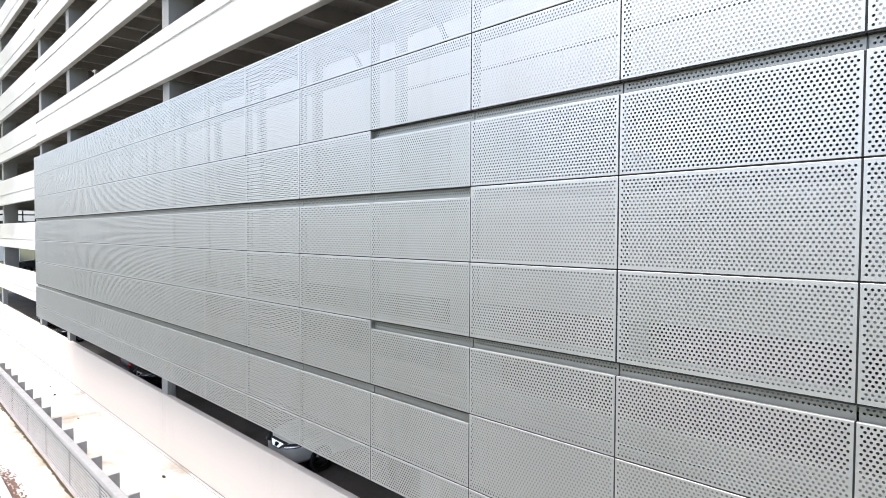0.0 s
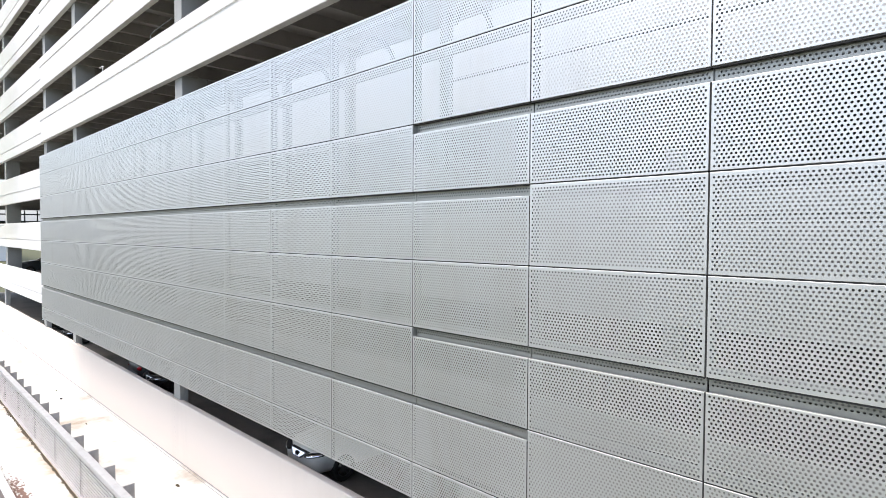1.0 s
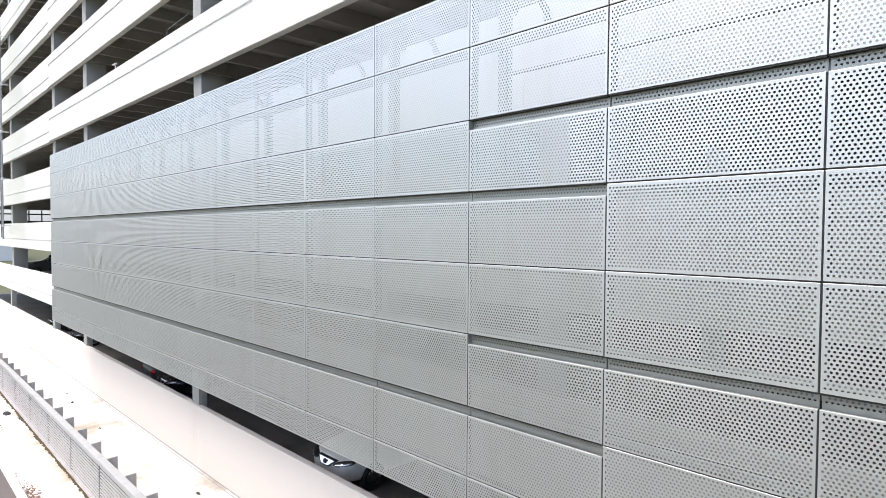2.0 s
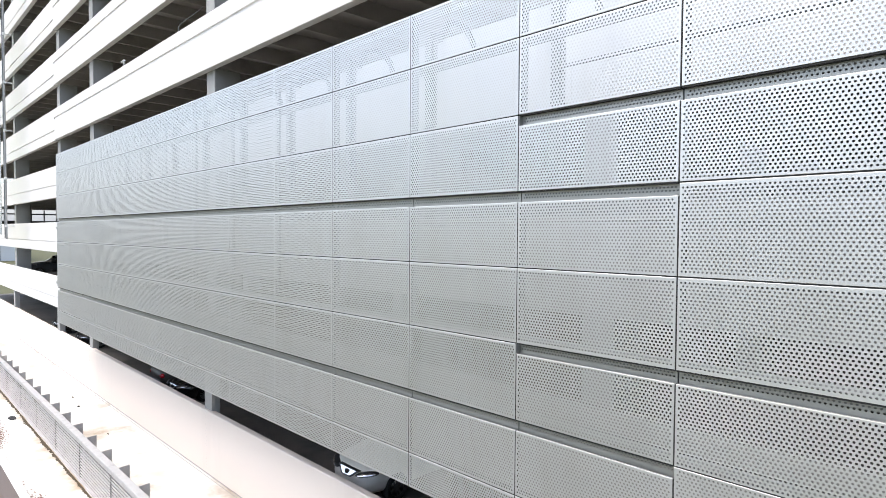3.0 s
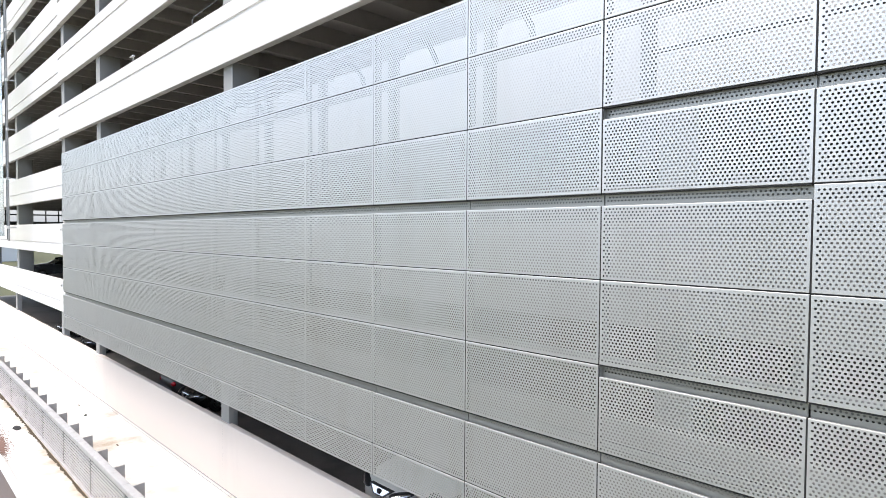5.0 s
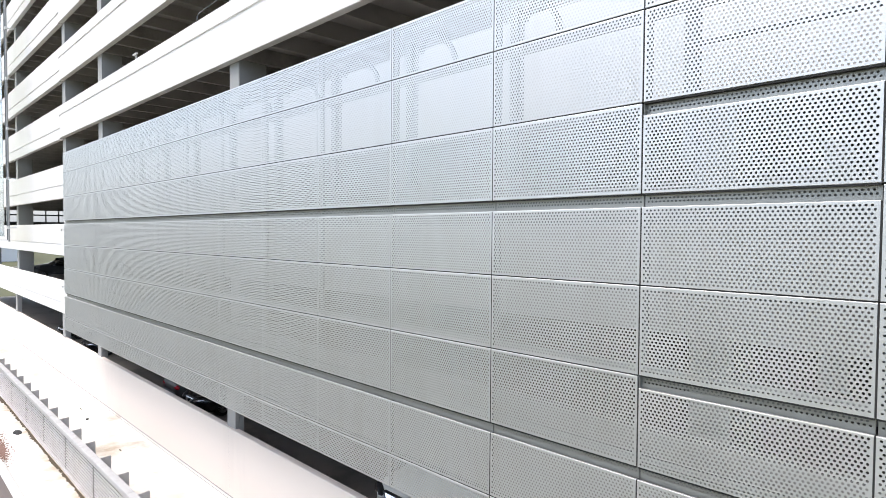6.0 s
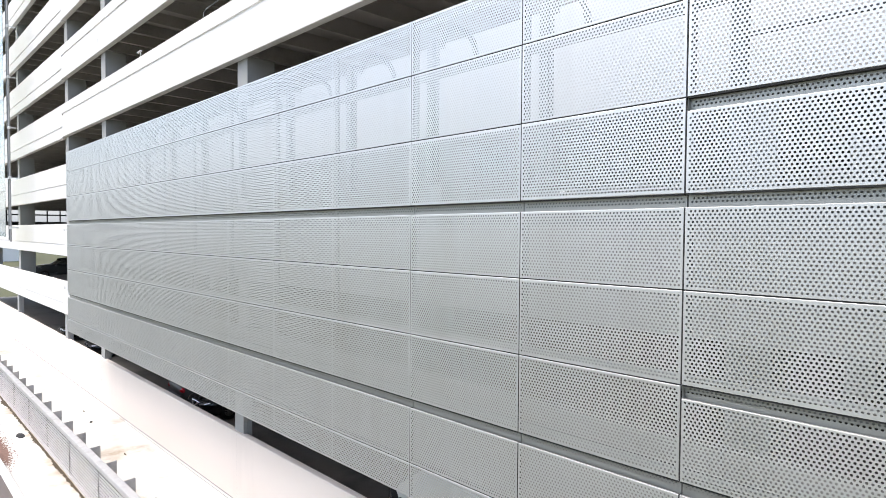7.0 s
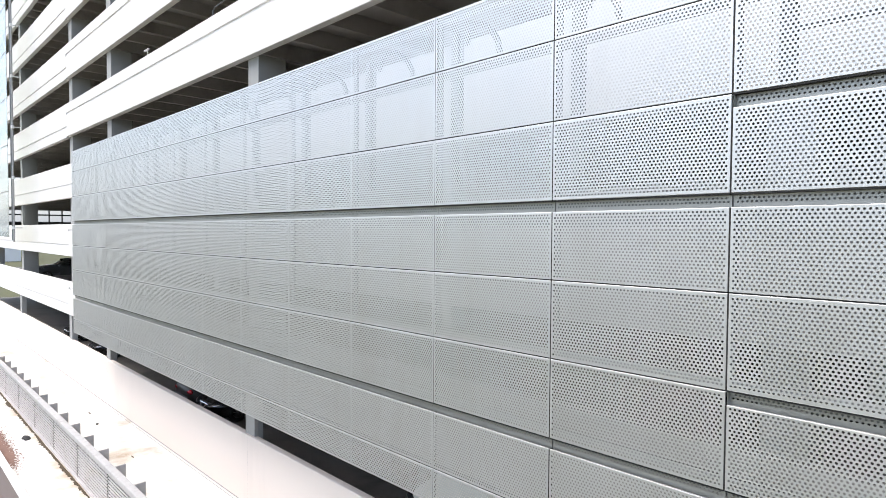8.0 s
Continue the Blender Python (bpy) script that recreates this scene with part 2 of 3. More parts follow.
# lowest wall, on which the columns stand
base = prism([(FRONT, 0.03), (8.18, 0.03), (8.18, 4.74), (8.17, 4.755), (FRONT + 0.02, 4.76), (FRONT, 4.74)], -82, 8)
part("base_wall", base, WALL, garage, "smooth white wall below the open parking level")
for x in COLUMN_X:
    part("wall_joint", boxes((x - 0.001, x + 0.001, FRONT - 0.001, FRONT + 0.01, ROOF_Z + 0.09, 4.73)), CAP, garage)
spans = [(-82.0, -59.6), (-59.6, -44.93), (-44.93, -37.7), (-37.7, -22.98), (-22.98, -8.28), (-8.28, 8.0)]
for z in LEVELS[1:]:
    k = LEVELS.index(z)
    low, t = z - {1: 0.92, 2: 0.87, 3: 0.87, 4: 0.68}.get(k, 0.70), z + {1: 0.96, 2: 0.96, 3: 1.04}.get(k, 1.165)
    for x0, x1 in spans:
        g = z + ({1: -0.36, 2: -0.27}.get(k, -0.16) if x1 < -44 or k == 3 else 0.59)
        b = z - 0.745 if x1 < -44 and k > 3 else low
        prof = [(FRONT, b + 0.015), (FRONT + 0.015, b), (FRONT + 0.22, b), (FRONT + 0.24, b + 0.02), (FRONT + 0.24, b + 0.11), (FRONT + 0.22, b + 0.13), (FRONT + 0.22, t - 0.015), (FRONT + 0.205, t),
                (FRONT + 0.015, t), (FRONT, t - 0.015), (FRONT, g + 0.075), (FRONT + 0.05, g + 0.055), (FRONT + 0.05, g - 0.04), (FRONT, g - 0.05)]
        # spandrels behind the screen take the darkened copies
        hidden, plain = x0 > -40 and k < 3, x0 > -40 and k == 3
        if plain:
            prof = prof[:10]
        part("spandrel", prism(prof, x0 + 0.004, x1 - 0.004, drain), SHADED_GREY if hidden else SHADED_WHITE if plain else PRECAST, garage, "spandrel behind the metal screen, greyed to stand in for shade" if hidden else "")
    back = [(26.0, low), (26.2, low), (26.2, t), (26.0, t)]
    part("spandrel", prism(back, -82, 8, drain), COLUMN, garage, "grey far-side spandrel")
# decks with their stems
for z in LEVELS:
    bm = boxes((-82, 8, 8.19, 26.0, z - 0.14, z - 0.021), slope=drain if z > 5 else None)
    part("deck_surface", boxes((-82, 8, 8.19, 26.0, z - 0.02, z), slope=drain if z > 5 else None), FLOORING, garage, "dark tyre-worn driving surface")
    part("deck", bm, DECK, garage, "dark concrete parking deck")
rib = part("ceiling_rib", boxes((-0.08, 0.08, 8.195, 25.9, -0.62, -0.139)), DECK, garage)
rib.location = (-81.2, 0, LEVELS[1] + drain(-81.2))
for z in LEVELS[1:]:
    for i in range(49):
        x = -81.2 + 1.83 * i
        if i or z != LEVELS[1]:
            again(rib, (x, 0, z + drain(x)))
bm = boxes((-82, 8, 8.19, 26.0, 0.03, FLOOR0 - 0.15))
part("foundation", bm, DECK, garage)
# Added end wall (unseen) and rear wall block light from the decks.
part("end_blocker", boxes((8.002, 8.25, 7.97, 26.2, 0.03, LEVELS[-1])), SHADED_GREY, garage, "unseen wall added to keep light out of the garage end")
part("rear_blocker", boxes((-40, 8, 25.7, 25.95, FLOOR0, LEVELS[4] - 0.8)), SHADED_GREY, garage, "wall added at the back of the decks to darken them")
# columns
for x in COLUMN_X:
    for y0, d in ((8.19 if x < -20 else 8.9, 0.95), (16.6, 0.8), (25.1, 0.8)):
        foot = LEVELS[1] - 0.5 if y0 == 8.19 else FLOOR0
        part("column", boxes((x - 0.33, x + 0.33, y0, y0 + d, foot, LEVELS[-1]), bevel=0.02), COLUMN, garage)
    part("column", boxes((x - 0.29, x + 0.29, 8.19, 8.34, FLOOR0, LEVELS[1] - 0.5)), COLUMN, garage, "shallow grey pier in the lowest storey")
for x in COLUMN_X:
    part("column_foot", boxes((x - 0.29, x + 0.29, 8.045, 8.188, 4.762, LEVELS[1] - 0.665 + drain(x)), bevel=0.01), COLUMN, garage)
# mullions on the far side
x = -80.0
while x < 6:
    bm = boxes((x - 0.05, x + 0.05, 26.02, 26.12, LEVELS[1], LEVELS[4]))
    part("mullion", bm, PLASTIC, garage)
    x += 2.45

for z in LEVELS[1:4]:
    part("far_rail", boxes((-82, 8, 26.03, 26.11, z + 1.7, z + 1.8), slope=drain), PLASTIC, garage)

# glazed end wall of the third deck
part("end_sill", boxes((-81.95, -81.85, 9.2, 25.0, LEVELS[2] + 0.0, 11.75), slope=None), DARK_FILL, garage, "dark sill wall at the end of a deck")
part("end_rail", boxes((-81.93, -81.87, 9.2, 25.0, 12.42, 12.56)), PLASTIC, garage)
bar = part("end_mullion", boxes((-81.935, -81.865, -0.06, 0.06, 11.751, 12.95)), PLASTIC, garage)
bar.location = (0, 9.4, 0)
for i in range(1, 13):
    again(bar, (0, 9.4 + 1.21 * i, 0))

# ---- a low building beyond the garage ----
ware = thing("warehouse", "pale grey warehouse far behind the garage", "building")
part("wall", boxes((-300, -240, -40, 37, 0.0, 9.0)), PRECAST, ware)
part("roof", boxes((-301, -239, -41, 38, 9.0, 9.6)), COLUMN, ware)
for i in range(7):
    y = -32 + 10 * i
    part("window", boxes((-239.99, -239.9, y - 3, y + 3, 3.0, 5.6)), PLASTIC, ware)
    part("window", boxes((-239.99, -239.9, y - 3, y + 3, 6.4, 8.4)), PLASTIC, ware)

# ---- perforated metal screen ----
SCREEN_Y = 6.53
X_RIGHT, P_W = 1.52, 2.44
Z_JOINT = [14.86, 13.912, 12.768, 11.638, 10.503, 9.368, 8.202, 7.055, 6.425]
GROOVE, GAP, DEPTH = 0.15, 0.019, 0.085
HOLE_R, HOLE_P, HOLE_V, SHEET = 0.0133, 0.0497, 0.0417, 0.0040
BEND, RETURN, FALL = 0.0048, 0.03, 0.0052


def lean(x):
    """Lowers the screen towards its far end, a slope fitted to the camera's view."""
    return FALL * (x + 9.0)


def fall(x):
    return FALL * x


def perforated(name, w, h, kind, thin=False):
    """A folded tray of perforated sheet: its face in y = 0 from (0, 0) to (w, h), returns on four sides towards +y.
    kind: 'fine' eight-sided holes, 'mid' six-sided, 'far' four-sided, all through the sheet's thickness, 'plain' none."""
    bend, lip, side = BEND, 1.5 * BEND, 0.5 * BEND
    rows = 2 if thin else int((h - 0.035) / HOLE_V)
    pitch = HOLE_P if kind != 'far' else w / round(w / HOLE_P)
    per = int((w - 0.02) / HOLE_P) if kind != 'far' else round(w / HOLE_P)
    ox, oz = (w - per * pitch) / 2, (h - rows * HOLE_V) / 2
    verts, faces = [], []

    def quad(x0, z0, x1, z1):
        i = len(verts)
        verts.extend(((x0, 0, z0), (x1, 0, z0), (x1, 0, z1), (x0, 0, z1)))
        faces.append((i, i + 1, i + 2, i + 3))

    quad(side, bend, w - side, oz)
    quad(side, h - oz, w - side, h - lip)
    if ox > side:
        quad(side, oz, ox, h - oz)
        quad(w - ox, oz, w - side, h - oz)
    sides = {'plain': 4, 'far': 4, 'mid': 6, 'fine': 8}[kind]
    depth = (0.5 if thin else 1.0) * SHEET * {4: 1.25, 6: 0.8, 8: 1.0}[sides]
    turn = math.pi / sides
    r = HOLE_R * {4: 1.25, 6: 1.1, 8: 1.03}[sides]
    ring = [(r * math.cos(turn + 2 * math.pi * k / sides), r * math.sin(turn + 2 * math.pi * k / sides)) for k in range(sides)]
    # faces between a cell's corners (0 right-top, 1 left-top, 2 left-bottom, 3 right-bottom) and its hole (from 4 on)
    fans = {4: ((4, 0, 1, 5), (5, 1, 2, 6), (6, 2, 3, 7), (7, 3, 0, 4)),
            6: ((4, 0, 5), (0, 1, 5), (5, 1, 6), (6, 1, 2, 7), (7, 2, 8), (2, 3, 8), (8, 3, 9), (9, 3, 0, 4)),
            8: ((4, 0, 5), (5, 0, 1, 6), (6, 1, 7), (7, 1, 2, 8), (8, 2, 9), (9, 2, 3, 10), (10, 3, 11), (11, 3, 0, 4))}[sides]
    if kind == 'plain':
        quad(ox, oz, w - ox, h - oz)
        rows = 0
    for j in range(rows):
        z0 = oz + j * HOLE_V
        zc, z1 = z0 + HOLE_V / 2, z0 + HOLE_V
        odd = j % 2
        if odd:
            quad(ox, z0, ox + pitch / 2, z1)
            quad(w - ox - pitch / 2, z0, w - ox, z1)
        for i in range(per - odd):
            x0 = ox + (i + 0.5 * odd) * pitch
            x1, xc = x0 + pitch, x0 + pitch / 2
            c = len(verts)
            verts.extend(((x1, 0, z1), (x0, 0, z1), (x0, 0, z0), (x1, 0, z0)))
            verts.extend((xc + a, 0, zc + b) for a, b in ring)
            verts.extend((xc + a, depth, zc + b) for a, b in ring)
            faces.extend(tuple(c + q for q in f) for f in fans)
            n0 = c + 4
            e = n0 + sides
            faces.extend((n0 + k, n0 + (k + 1) % sides, e + (k + 1) % sides, e + k) for k in range(sides))
    # sheet bent back on four sides round a small radius, then straight returns
    steps = {8: 4, 6: 3, 4: 2}[sides]
    turns = [math.pi / 2 * k / steps for k in range(steps + 1)]
    levels = [(bend * (1 - math.cos(q)), bend * (1 - math.sin(q))) for q in turns] + [(RETURN, 0.0)]
    i = len(verts)
    for y, o in levels:
        u, v = o * side / bend, o * lip / bend
        verts.extend(((u, y, o), (w - u, y, o), (w - u, y, h - v), (u, y, h - v)))
    for lv in range(len(levels) - 1):
        for k in range(4):
            p, q = i + 4 * lv + k, i + 4 * lv + (k + 1) % 4
            faces.append((p, q, q + 4, p + 4))
    verts = [(x, y, z + fall(x)) for x, y, z in verts]
    me = bpy.data.meshes.new(name)
    me.from_pydata(verts, [], faces)
    return me


MESHES = {}


def sheet(name, w, h, kind, mat=ALU):
    key = (name, round(w, 3), round(h, 3), kind)
    if key not in MESHES:
        MESHES[key] = perforated(name, w, h, kind, mat is SHADED_STRIP)
        MESHES[key].materials.append(mat)
    return MESHES[key]


screen = thing("metal_screen", "silver perforated aluminium screen hung before the parking garage", "facade screen")
grooved = {2: lambda c: c < 4, 5: lambda c: c < 4, 3: lambda c: c >= 3, 6: lambda c: c >= 3}
# Column -1 is out of view, added unperforated to block light from the right.
for c in range(-1, 16):
    xr = X_RIGHT - P_W * c
    xl = xr - P_W
    slack = 1.0 if c < 5 else 0.4 if c < 6 else 0.15
    # Joints from column 6 on are narrowed to fit the camera's view.
    gap = GAP if c < 6 else 0.0045
    kind = 'plain' if c < 0 else 'mid' if c == 0 else 'fine' if c < 3 else 'mid' if c < 7 else 'far'
    for r in range(8):
        top, bottom = Z_JOINT[r], Z_JOINT[r + 1]
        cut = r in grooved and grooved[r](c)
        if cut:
            g = new("recessed_strip", sheet("recessed_strip", P_W - gap, GROOVE + 0.07, kind, SHADED_STRIP))
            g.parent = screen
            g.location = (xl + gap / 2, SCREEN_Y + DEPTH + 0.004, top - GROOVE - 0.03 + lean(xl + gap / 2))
        h = top - bottom - 0.018 - (GROOVE if cut else 0)
        o = new("perforated_panel", sheet("perforated_panel", P_W - gap, h, kind))
        o.parent = screen
        o.location = (xl + gap / 2 + slack * random.uniform(-0.001, 0.001), SCREEN_Y + slack * random.uniform(-0.002, 0.002), bottom + 0.009 + lean(xl + gap / 2))
        o.rotation_euler = [a * (1 if c < 5 else 0.3) for a in (radians(random.uniform(-0.12, 0.12)), 0, radians(random.uniform(-0.06, 0.06)))]
# frame behind the trays: hangers and rails close to them, posts further back, arms that hook over the top spandrel
hanger = part("hanger", boxes((-0.05, 0.05, 0, 0.05, 9.5, 14.8)), STEEL, screen)
hanger.location = (X_RIGHT, SCREEN_Y + DEPTH + 0.022, 0)
POST_X = [-7.76, -10.46] + [-12.88 - 2.42 * k for k in range(10)]
post = part("post", boxes((-0.075, 0.075, 0.0, 0.02, 12.0, 14.5), (-0.075, 0.075, 0.14, 0.16, 12.0, 14.5), (-0.01, 0.01, 0.02, 0.14, 12.0, 14.5)), STEEL, screen)
post.location = (POST_X[0], 6.75, 0)
bracket = part("arm_bracket", boxes((-0.05, 0.05, 6.76, 7.1, 14.5, 14.57)), STEEL, screen)
bracket.location = (POST_X[0], 0, 0)
bm = bent_tube([(0, 7.5 + 0.46 * math.cos(math.pi * (1 - 0.16 * k)), 14.45 + 0.45 * math.sin(math.pi * (1 - 0.16 * k))) for k in range(7)], 0.06)
arm = part("arm", bm, STEEL, screen, "curved steel arm reaching back to the spandrel")
arm.location = (POST_X[0], 0, 0)
tie = part("tie", boxes((-0.04, 0.04, SCREEN_Y + DEPTH + 0.08, 6.749, -0.04, 0.04)), STEEL, screen)
tie.location = (POST_X[0], 0, Z_JOINT[1] - 0.12)
for x in POST_X[1:]:
    drop = 0.6 * lean(x)
    again(post, (x, 6.75, drop))
    again(arm, (x, 0, drop))
    again(bracket, (x, 0, drop))
    again(tie, (x, 0, Z_JOINT[1] - 0.12 + lean(x)))
part("rail", boxes((POST_X[0], X_RIGHT, 6.77, 6.81, 13.4, 13.445), slope=lean), STEEL, screen, "thin middle rail between the posts")
for c in range(17):
    x = X_RIGHT - P_W * c
    if c:
        again(hanger, (x, SCREEN_Y + DEPTH + 0.022, lean(x)))
# dark gaskets in the joints
SEALS = {}
for c in range(1, 7):
    for r in range(8):
        cut = r in grooved and (grooved[r](c) or grooved[r](c - 1))
        h = round(Z_JOINT[r] - Z_JOINT[r + 1] - (GROOVE + 0.01 if cut else 0), 3)
        at = (X_RIGHT - P_W * c, SCREEN_Y, Z_JOINT[r + 1] + lean(X_RIGHT - P_W * c))
        if h in SEALS:
            again(SEALS[h], at)
        else:
            SEALS[h] = part("gasket", boxes((-0.009, 0.009, 0.005, 0.08, 0.004, h - 0.004)), RUBBER, screen)
            SEALS[h].location = at
# gaskets for the far joints, narrowed to fade in the camera's view
for top, bottom in ((Z_JOINT[0], Z_JOINT[3] + 0.01), (Z_JOINT[3] - GROOVE - 0.01, Z_JOINT[6] + 0.01), (Z_JOINT[6] - GROOVE - 0.01, Z_JOINT[8] + 0.01)):
    far_seal = part("gasket", boxes((-0.002, 0.002, 0.004, 0.03, bottom, top)), RUBBER, screen)
    far_seal.location = (X_RIGHT - P_W * 7, SCREEN_Y, lean(X_RIGHT - P_W * 7))
    for c in range(8, 16):
        again(far_seal, (X_RIGHT - P_W * c, SCREEN_Y, lean(X_RIGHT - P_W * c)))
# small plates that close the recesses at their far ends
for r in (2, 5):
    x = X_RIGHT - 4 * P_W + GAP / 2
    part("end_plate", boxes((x, x + 0.003, SCREEN_Y + 0.012, SCREEN_Y + DEPTH, Z_JOINT[r] - GROOVE - 0.02 + lean(x), Z_JOINT[r] - 0.013 + lean(x))), SHADED_STRIP, screen)
# black strips added under each recess's upper lip, standing in for its shade
lip_shade = None
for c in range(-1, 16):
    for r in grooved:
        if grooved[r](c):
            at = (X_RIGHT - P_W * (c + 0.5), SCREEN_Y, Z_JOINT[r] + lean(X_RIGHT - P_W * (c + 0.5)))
            if lip_shade is None:
                lip_shade = part("lip_shade_strip", boxes((-P_W / 2 + 0.01, P_W / 2 - 0.01, 0.008, 0.084, -0.012, 0.003), slope=fall), RUBBER, screen)
                lip_shade.location = at
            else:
                again(lip_shade, at)
seal_h = None
for c in range(16):
    for r in range(1, 8):
        if r in grooved and grooved[r](c):
            continue
        at = (X_RIGHT - P_W * (c + 0.5), SCREEN_Y, Z_JOINT[r] + lean(X_RIGHT - P_W * (c + 0.5)))
        if seal_h is None:
            seal_h = part("gasket", boxes((-P_W / 2 + 0.02, P_W / 2 - 0.02, 0.007, 0.08, -0.0085, 0.0085), slope=fall), RUBBER, screen)
            seal_h.location = at
        else:
            again(seal_h, at)
# rails behind the joints: dark steel reaching below them, pale ones just above some
for k, z in enumerate(Z_JOINT[:8]):
    for c0, c1 in ((0, 3), (3, 16)):
        up, down = ((-0.02, 0.1), (0.08, 0.09), (0.03, 0.07), (-0.002, 0.37 if c0 == 3 else 0.09), (-0.002, 0.1), (0.0, 0.11), (0.0, 0.12), (0.0, 0.12))[k]
        ends = (X_RIGHT - c1 * P_W, X_RIGHT - c0 * P_W - 0.004)
        part("rail", boxes((*ends, SCREEN_Y + DEPTH + 0.09, SCREEN_Y + DEPTH + 0.15, z - down, z + up), slope=lean), STEEL, screen)
        if k in (3, 5, 6):
            part("rail", boxes((*ends, SCREEN_Y + DEPTH + 0.1, SCREEN_Y + DEPTH + 0.14, z + 0.003, z + {3: 0.06, 5: 0.1, 6: 0.1}[k]), slope=lean), ZINC, screen, "pale galvanised rail")

# a scuff of white paint on one tray
bm = bmesh.new()
for k, (dx, dz, r) in enumerate(((0, 0, 0.013), (0.03, 0.006, 0.009), (-0.03, -0.003, 0.008), (0.055, 0.0, 0.006))):
    ring = [bm.verts.new((dx + r * (1.4 + 0.5 * math.sin(5 * i + k)) * math.cos(i * math.pi / 4), -0.003, dz + r * (0.6 + 0.2 * math.sin(3 * i + k)) * math.sin(i * math.pi / 4))) for i in range(8)]
    bm.faces.new(ring)
scuff = part("scuff", bm, WHITE, screen, "small scuff of white paint")
scuff.location = (-9.95, SCREEN_Y, 11.735)

# ---- glass screen further along ----
gs = thing("glass_screen", "pale green glass screen on a steel mast beside the garage", "glass screen")
gx = -53.5
for r in range(6):
    for c in range(3):
        bm = boxes((gx - 0.35 - 2.4 * (c + 1) + 0.015, gx - 0.35 - 2.4 * c, 6.52, 6.545, 10.5 + 3.05 * r + 0.032, 10.5 + 3.05 * (r + 1) - 0.032))
        part("pane", bm, GLASS, gs).visible_shadow = False
for r in range(1, 6):
    part("glazing_bar", boxes((gx - 7.55, gx - 0.34, 6.51, 6.56, 10.5 + 3.05 * r - 0.03, 10.5 + 3.05 * r + 0.03)), COLUMN, gs, "slim grey bar between the panes")
bm = bmesh.new()
tube(bm, (gx, 6.75, 10.2), (gx, 6.75, 29), 0.055, 12)
part("mast", bm, COLUMN, gs)
bm = bmesh.new()
tube(bm, (gx - 0.45, 6.75, 10.3), (gx - 0.45, 6.75, 29), 0.06, 12)
part("mast", bm, STEEL, gs)
for z in LEVELS[2:8]:
    zz = z + 0.75 + drain(gx)
    part("strut", boxes((gx - 0.03, gx + 0.03, 6.8, FRONT - 0.002 if z == LEVELS[7] else 7.2, zz - 0.03, zz + 0.03), (gx - 0.12, gx + 0.12, 6.68, 6.82, zz - 0.09, zz + 0.09)), WHITE, gs)

# ---- louvre screen on the roof ----
L_Y = 4.64
lou = thing("louvre_screen", "pale grey louvred screen standing on the white roof", "louvre screen")
JX = [-18.29 - 3.5 * i for i in range(-3, 13)]
slat = None
NB = 13
for i in range(len(JX) - 1):
    xr, xl = JX[i], JX[i + 1]
    xm = (xr + xl) / 2
    for k in range(NB):
        z = ROOF_Z + 0.12 + k * 0.105
        if slat is None:
            slat = part("slat", prism([(0.0, 0.004), (0.004, 0.0), (0.05, 0.012), (0.05, 0.022), (0.014, 0.016), (0.014, 0.064), (0.004, 0.068), (0.0, 0.062)], -1.68, 1.68), LOUVER, lou)
            slat.location = (xm, L_Y, z)
        else:
            again(slat, (xm, L_Y, z))
    # Added dark sheet gives the gaps between slats their shade.
    part("slat_shade", boxes((xl + 0.02, xr - 0.02, L_Y + 0.06, L_Y + 0.075, ROOF_Z + 0.1, 3.9)), DARK_FILL, lou, "dark sheet standing in for shade between the slats")
    part("mullion", boxes((xr - 0.04, xr + 0.04, L_Y + 0.02, L_Y + 0.1, ROOF_Z + 0.06, 3.9)), DARK_FILL, lou)
    part("cap", boxes((xl + 0.004, xr - 0.004, 4.56, 4.78, 3.9, 4.06), bevel=0.015), CAP, lou)
    part("sill", boxes((xl + 0.004, xr - 0.004, L_Y - 0.02, L_Y + 0.12, ROOF_Z + 0.01, ROOF_Z + 0.11), bevel=0.01), LOUVER, lou)
x = -18.22 + 1.75 * 6
while x > JX[-1]:
    prof = [(4.79, 3.96), (5.15, 3.98), (5.15, ROOF_Z + 0.005), (4.95, ROOF_Z + 0.005), (4.79, 2.9)]
    bm = prism(prof, x - 0.012, x + 0.012)
    box(bm, x - 0.09, x - 0.01, 5.12, 5.145, ROOF_Z + 0.005, 3.97)
    box(bm, x - 0.09, x - 0.01, 4.79, 5.14, 3.93, 3.95)
    part("brace", bm, BRACE, lou)
    x -= 1.755


